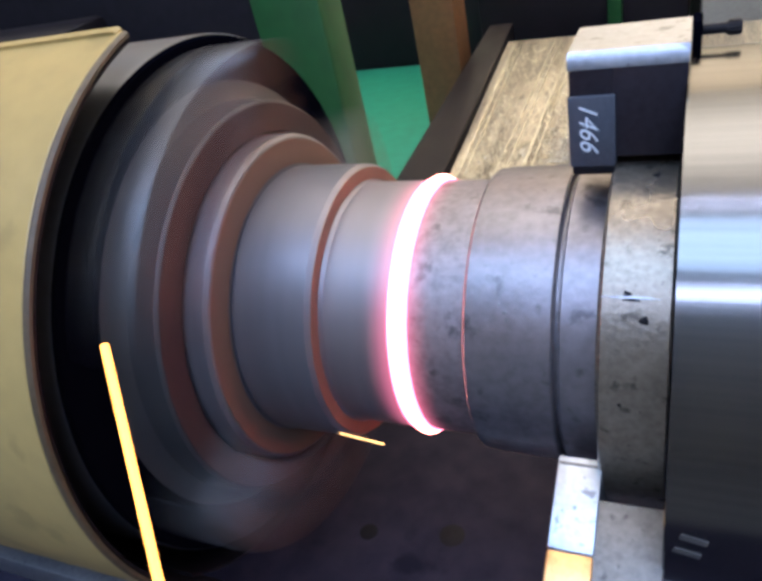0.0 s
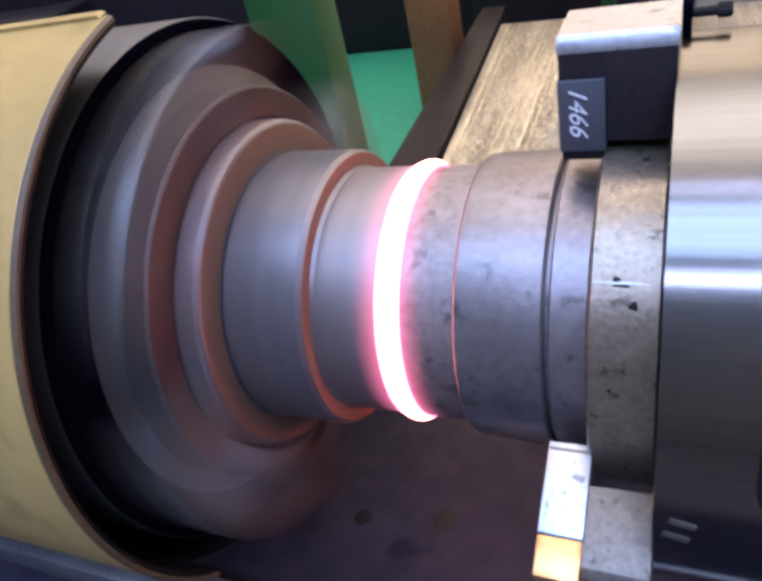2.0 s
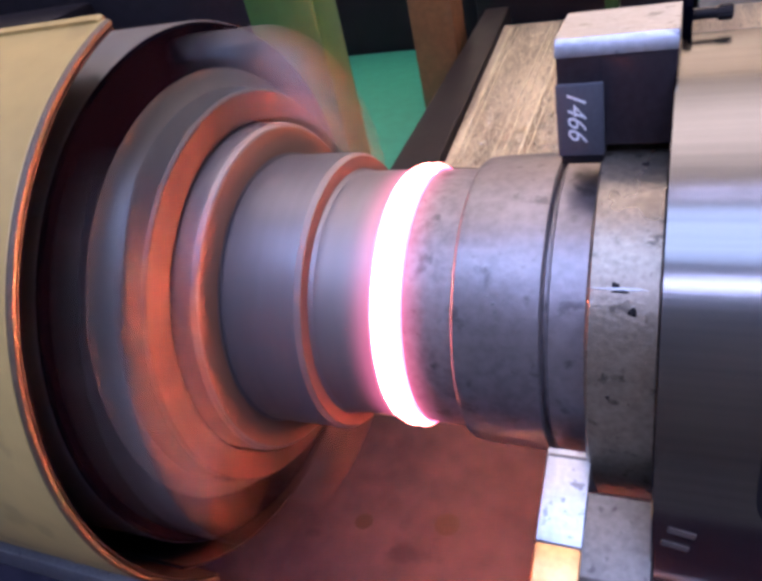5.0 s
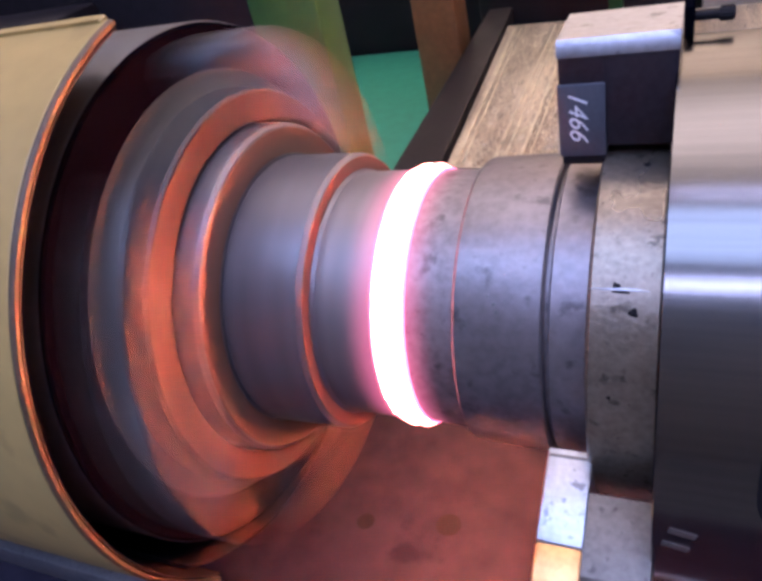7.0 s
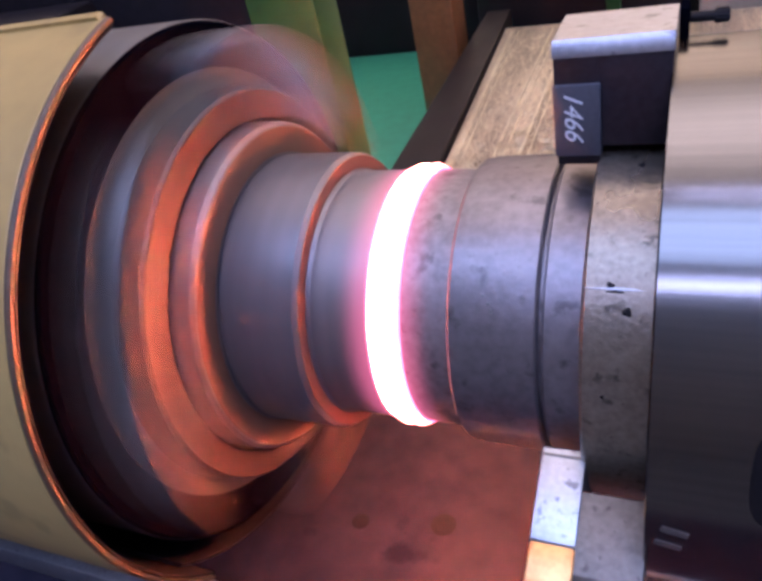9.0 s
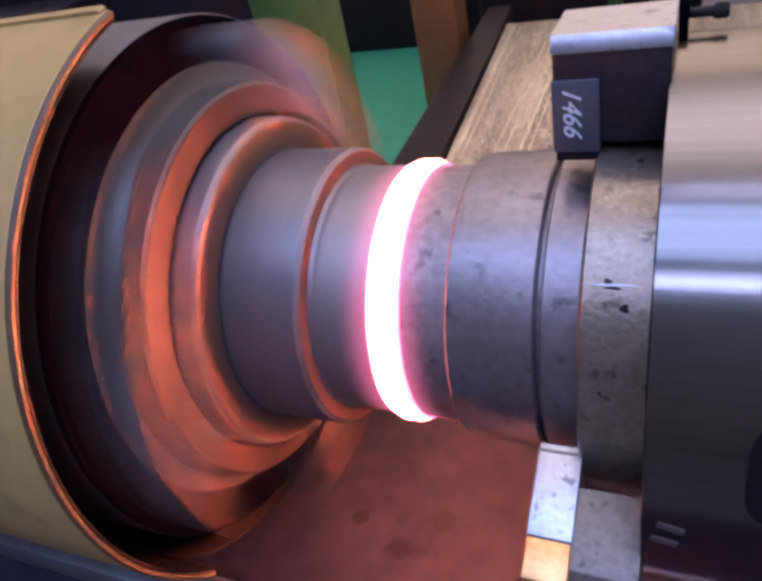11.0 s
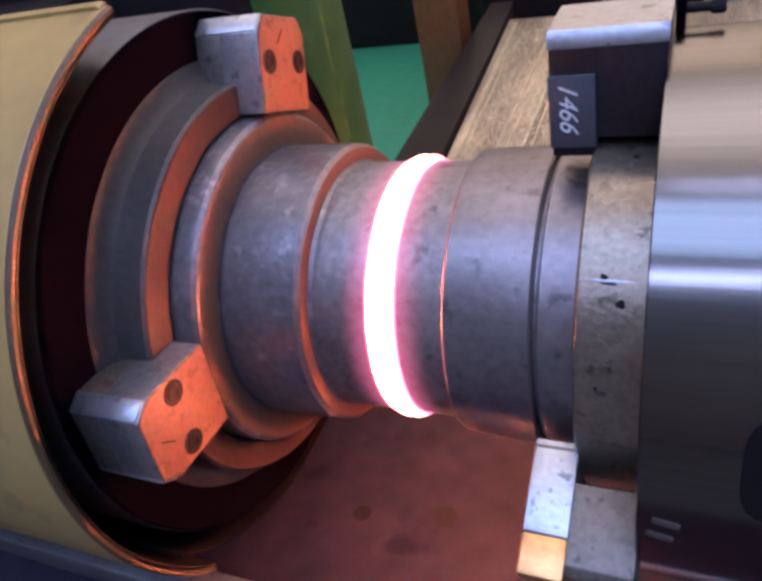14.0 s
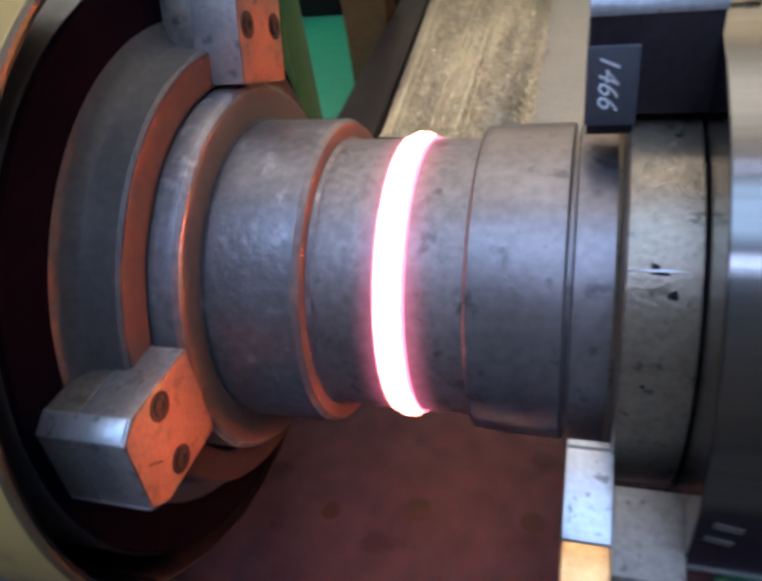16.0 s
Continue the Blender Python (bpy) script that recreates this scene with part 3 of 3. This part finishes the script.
rail = structure("way_rail", box(-1.1, 1.2, -0.16, -0.125, 0.62, 0.66, 0.003), M_JAW, "worn steel way rail in the chip pan")
# Thin black discs stand in for the shade inside the drain holes.
for x, y, r in ((-0.157, 0.012, 0.009), (-0.052, 0.030, 0.012), (0.078, 0.035, 0.010)):
    structure("drain_hole", lathe([(0, r * 1.3), (0.0006, r), (0.0009, r * 0.6), (0.001, 0.0005), (0, 0.0005)], 24), M_SCREW,
              "drain hole in the chip pan, its dark drawn as a black disc").matrix_world = pose(x, y, 0.6205, 0, -90, 0)
apron = thing("green_apron", "bright green painted machine apron under the clamping chuck", "machine panel")
part("panel", box(0.262, 1.3, -0.12, 0.25, 0.62, 0.76, 0.006), M_GREENFLOOR, apron)
rng = random.Random(4)


def chips(n):
    """Curled bright chips strewn over the bed plate."""
    bm = bmesh.new()
    for _ in range(n):
        y = 1.18 + 1.1 * rng.random() ** 1.8
        x = rng.uniform(-0.40, -0.03) - 0.06 * (y - 1.18)
        a, l, w = rng.gauss(1.57, 0.45), rng.uniform(0.008, 0.05), rng.uniform(0.0007, 0.002)
        dx, dy, z = math.cos(a), math.sin(a), 0.5225
        pts = []
        for k in range(4):
            u = k / 3 - 0.5
            h = z + 0.005 * (0.25 - u * u) * 4 * rng.uniform(0.5, 1.2)
            cx, cy = x + dx * u * l, y + dy * u * l
            pts.append((bm.verts.new((cx - dy * w, cy + dx * w, h)), bm.verts.new((cx + dy * w, cy - dx * w, h + 0.0008))))
        for p, q in zip(pts, pts[1:]):
            bm.faces.new((p[0], p[1], q[1], q[0]))
    return bm


tagged(link_mesh("metal_chips", chips(1300), M_CHIP), "bright curled metal chips on the bed plate", "chips", kind="stuff")


def swarf(n):
    """A heap of dark curled swarf."""
    bm = bmesh.new()
    for _ in range(n):
        y = 1.17 + 0.75 * rng.random() ** 1.4
        x = -0.105 + rng.gauss(0, 0.036)
        top = 0.523 + 0.03 * max(0.0, 1 - abs(x + 0.105) / 0.075) * rng.random()
        a, r, turn, w = rng.uniform(0, 6.28), rng.uniform(0.004, 0.012), rng.uniform(2, 5), rng.uniform(0.0008, 0.002)
        pts = []
        for k in range(7):
            u = a + turn * k / 6
            cx, cy, cz = x + r * math.cos(u), y + r * math.sin(u), top + 0.0015 * k
            pts.append((bm.verts.new((cx, cy, cz)), bm.verts.new((cx + w * math.cos(u), cy + w * math.sin(u), cz + w))))
        for p, q in zip(pts, pts[1:]):
            bm.faces.new((p[0], p[1], q[1], q[0]))
    return bm


tagged(link_mesh("swarf_heap", swarf(900), M_BED), "heap of dull olive curled swarf on the bed plate", "swarf", kind="stuff")


# ---- sparks ----
def spark(r, length):
    bm = bmesh.new()
    bmesh.ops.create_icosphere(bm, subdivisions=2, radius=r)
    for v in bm.verts:
        v.co += v.co.normalized() * r * 0.2 * noise.noise(v.co * 900)
        v.co.z += math.copysign(length / 2, v.co.z)
    thick = r > 0.0015
    ob = link_mesh("spark", bm, M_STREAK if thick else M_SPARK)
    return tagged(ob, "long orange streak of molten metal thrown off the weld" if thick else "thin glowing thread of a spark thrown off the weld", "spark",
                  "flying sparks")


# when, from, to: the stretch that the spark covers in one thirtieth of a second
FLIGHTS = [
    (0.0, (-0.020, -0.291, 1.193), (0.0163, -0.3482, 1.116), 0.0020),
    (0.0, (0.009, -0.199, 1.052), (0.033, -0.194, 1.042), 0.00055),
    (0.5, (0.016, -0.191, 1.057), (0.033, -0.187, 1.051), 0.00036),
    (0.5, (0.022, -0.232, 0.984), (0.031, -0.211, 0.992), 0.00031),
    (0.2, (0.018, -0.18, 1.0), (-0.127, -0.2, 0.916), 0.0006),
    (0.4, (0.059, -0.18, 1.037), (0.014, -0.2, 1.038), 0.00042),
    (0.4, (0.065, -0.18, 0.979), (0.045, -0.2, 0.917), 0.00045),
    (0.6, (0.051, -0.18, 1.043), (-0.043, -0.2, 0.96), 0.0005),
    (1.3, (0.03, -0.18, 1.046), (0.007, -0.2, 1.039), 0.00046),
    (1.0, (0.032, -0.189, 1.142), (-0.126, -0.130, 1.278), 0.00034),
    (1.0, (0.039, -0.216, 0.984), (0.026, -0.248, 0.972), 0.00038),
]
SPARKS = [spark(f[3], (Vector(f[2]) - Vector(f[1])).length) for f in FLIGHTS]


# ---- what moves ----
def motions():
    stop, full = 13.45, 13.05
    step = 82.0

    def turns(t):
        """Degrees still to turn before the spindle stands."""
        if t >= stop:
            return 0.0
        brake = stop - full
        if t >= full:
            return step * FPS * (stop - t) ** 2 / (2 * brake)
        return step * FPS * ((full - t) + brake / 2)
    rows = []
    for k in range(16 * FPS + 1):
        t = k / FPS
        rows.append((t, pose(0, 0, AX, -turns(t))))
    walk(chuck, rows)
    walk(work_l, rows)
    for ob, (t, a, b, r) in zip(SPARKS, FLIGHTS):
        a, b = Vector(a), Vector(b)
        mid, step_v = (a + b) / 2, b - a
        d = 1 / FPS
        turn = step_v.to_track_quat("Z", "Y").to_matrix().to_4x4()
        rest = pose(-0.7 + 20 * r, -1.0, 0.003, 90)
        here, on = Matrix.Translation(mid) @ turn, Matrix.Translation(mid + step_v) @ turn
        if t == 0:
            walk(ob, [(0, here), (d, here), (2 * d, on), (7 * d, rest), (16, rest)])
            continue
        start = Matrix.Translation((0.35, 0, AX)) @ turn
        walk(ob, [(0, start), (t - 3 * d, start), (t - d, here), (t + d, here), (t + 2 * d, rest), (16, rest)])
    # the clamped side is pressed towards the spindle
    feed = ((0, 0.0079), (1.5, 0.0071), (3.5, 0.0061), (6.5, 0.0058), (9.0, 0.0053), (10.2, 0.0036), (11.5, 0.0018), (12.5, 0.0010), (13.3, 0.0), (16, 0.0))
    walk(work_r, [(t, pose(s, 0, AX)) for t, s in feed])
    walk(clamp, [(t, pose(s, 0, AX)) for t, s in feed])
    walk(stud, [(t, pose(0.196 + s, 0.046, 1.196)) for t, s in feed])
    # the heat glow and the added pink glare spread outwards along both necks
    soak = ((0, 0.011), (1.5, 0.008), (3.5, 0.004), (6.5, 0.0), (13.3, -0.002), (16, 0.004))
    walk(neck_l, [(t, pose(s, 0, 0)) for t, s in soak])
    walk(neck_r, [(t, pose(-s, 0, 0)) for t, s in soak])
    # the flash opens and curls outwards
    grow = ((0, 0.0062, 0.0010), (1.5, 0.0052, 0.0026), (3.5, 0.0046, 0.0042), (6.5, 0.0048, 0.0064), (9.0, 0.0046, 0.0064), (12.5, 0.0022, 0.0064), (14.5, 0.0004, 0.0048), (16, -0.0006, 0.0040))
    walk(flash_l, [(t, pose(c - w, 0, 0)) for t, c, w in grow])
    walk(core, [(t, pose(c, 0, 0)) for t, c, w in grow])
    walk(lip_l, [(t, pose(c - w - 0.0056, 0, 0)) for t, c, w in grow])
    shift = dict(feed)
    shift[14.5] = 0.0
    # added glowing rings slide out of the core to light the shoulders
    out = {0: 0.0, 1.5: 0.0006, 3.5: 0.0056, 6.5: 0.0095, 9.0: 0.0095, 12.5: 0.0095, 14.5: 0.0079, 16: 0.0062}
    walk(band_l, [(t, pose(c - out[t], 0, 0)) for t, c, w in grow])
    walk(band_r, [(t, pose(c + 0.72 * out[t] - shift[t], 0, 0)) for t, c, w in grow])
    walk(flash_r, [(t, pose(c + w - 0.17 * max(0.0, w - 0.001) - shift[t], 0, 0)) for t, c, w in grow])
    walk(lip_r, [(t, pose(c + w + 0.0054 - shift[t], 0, 0)) for t, c, w in grow])


motions()
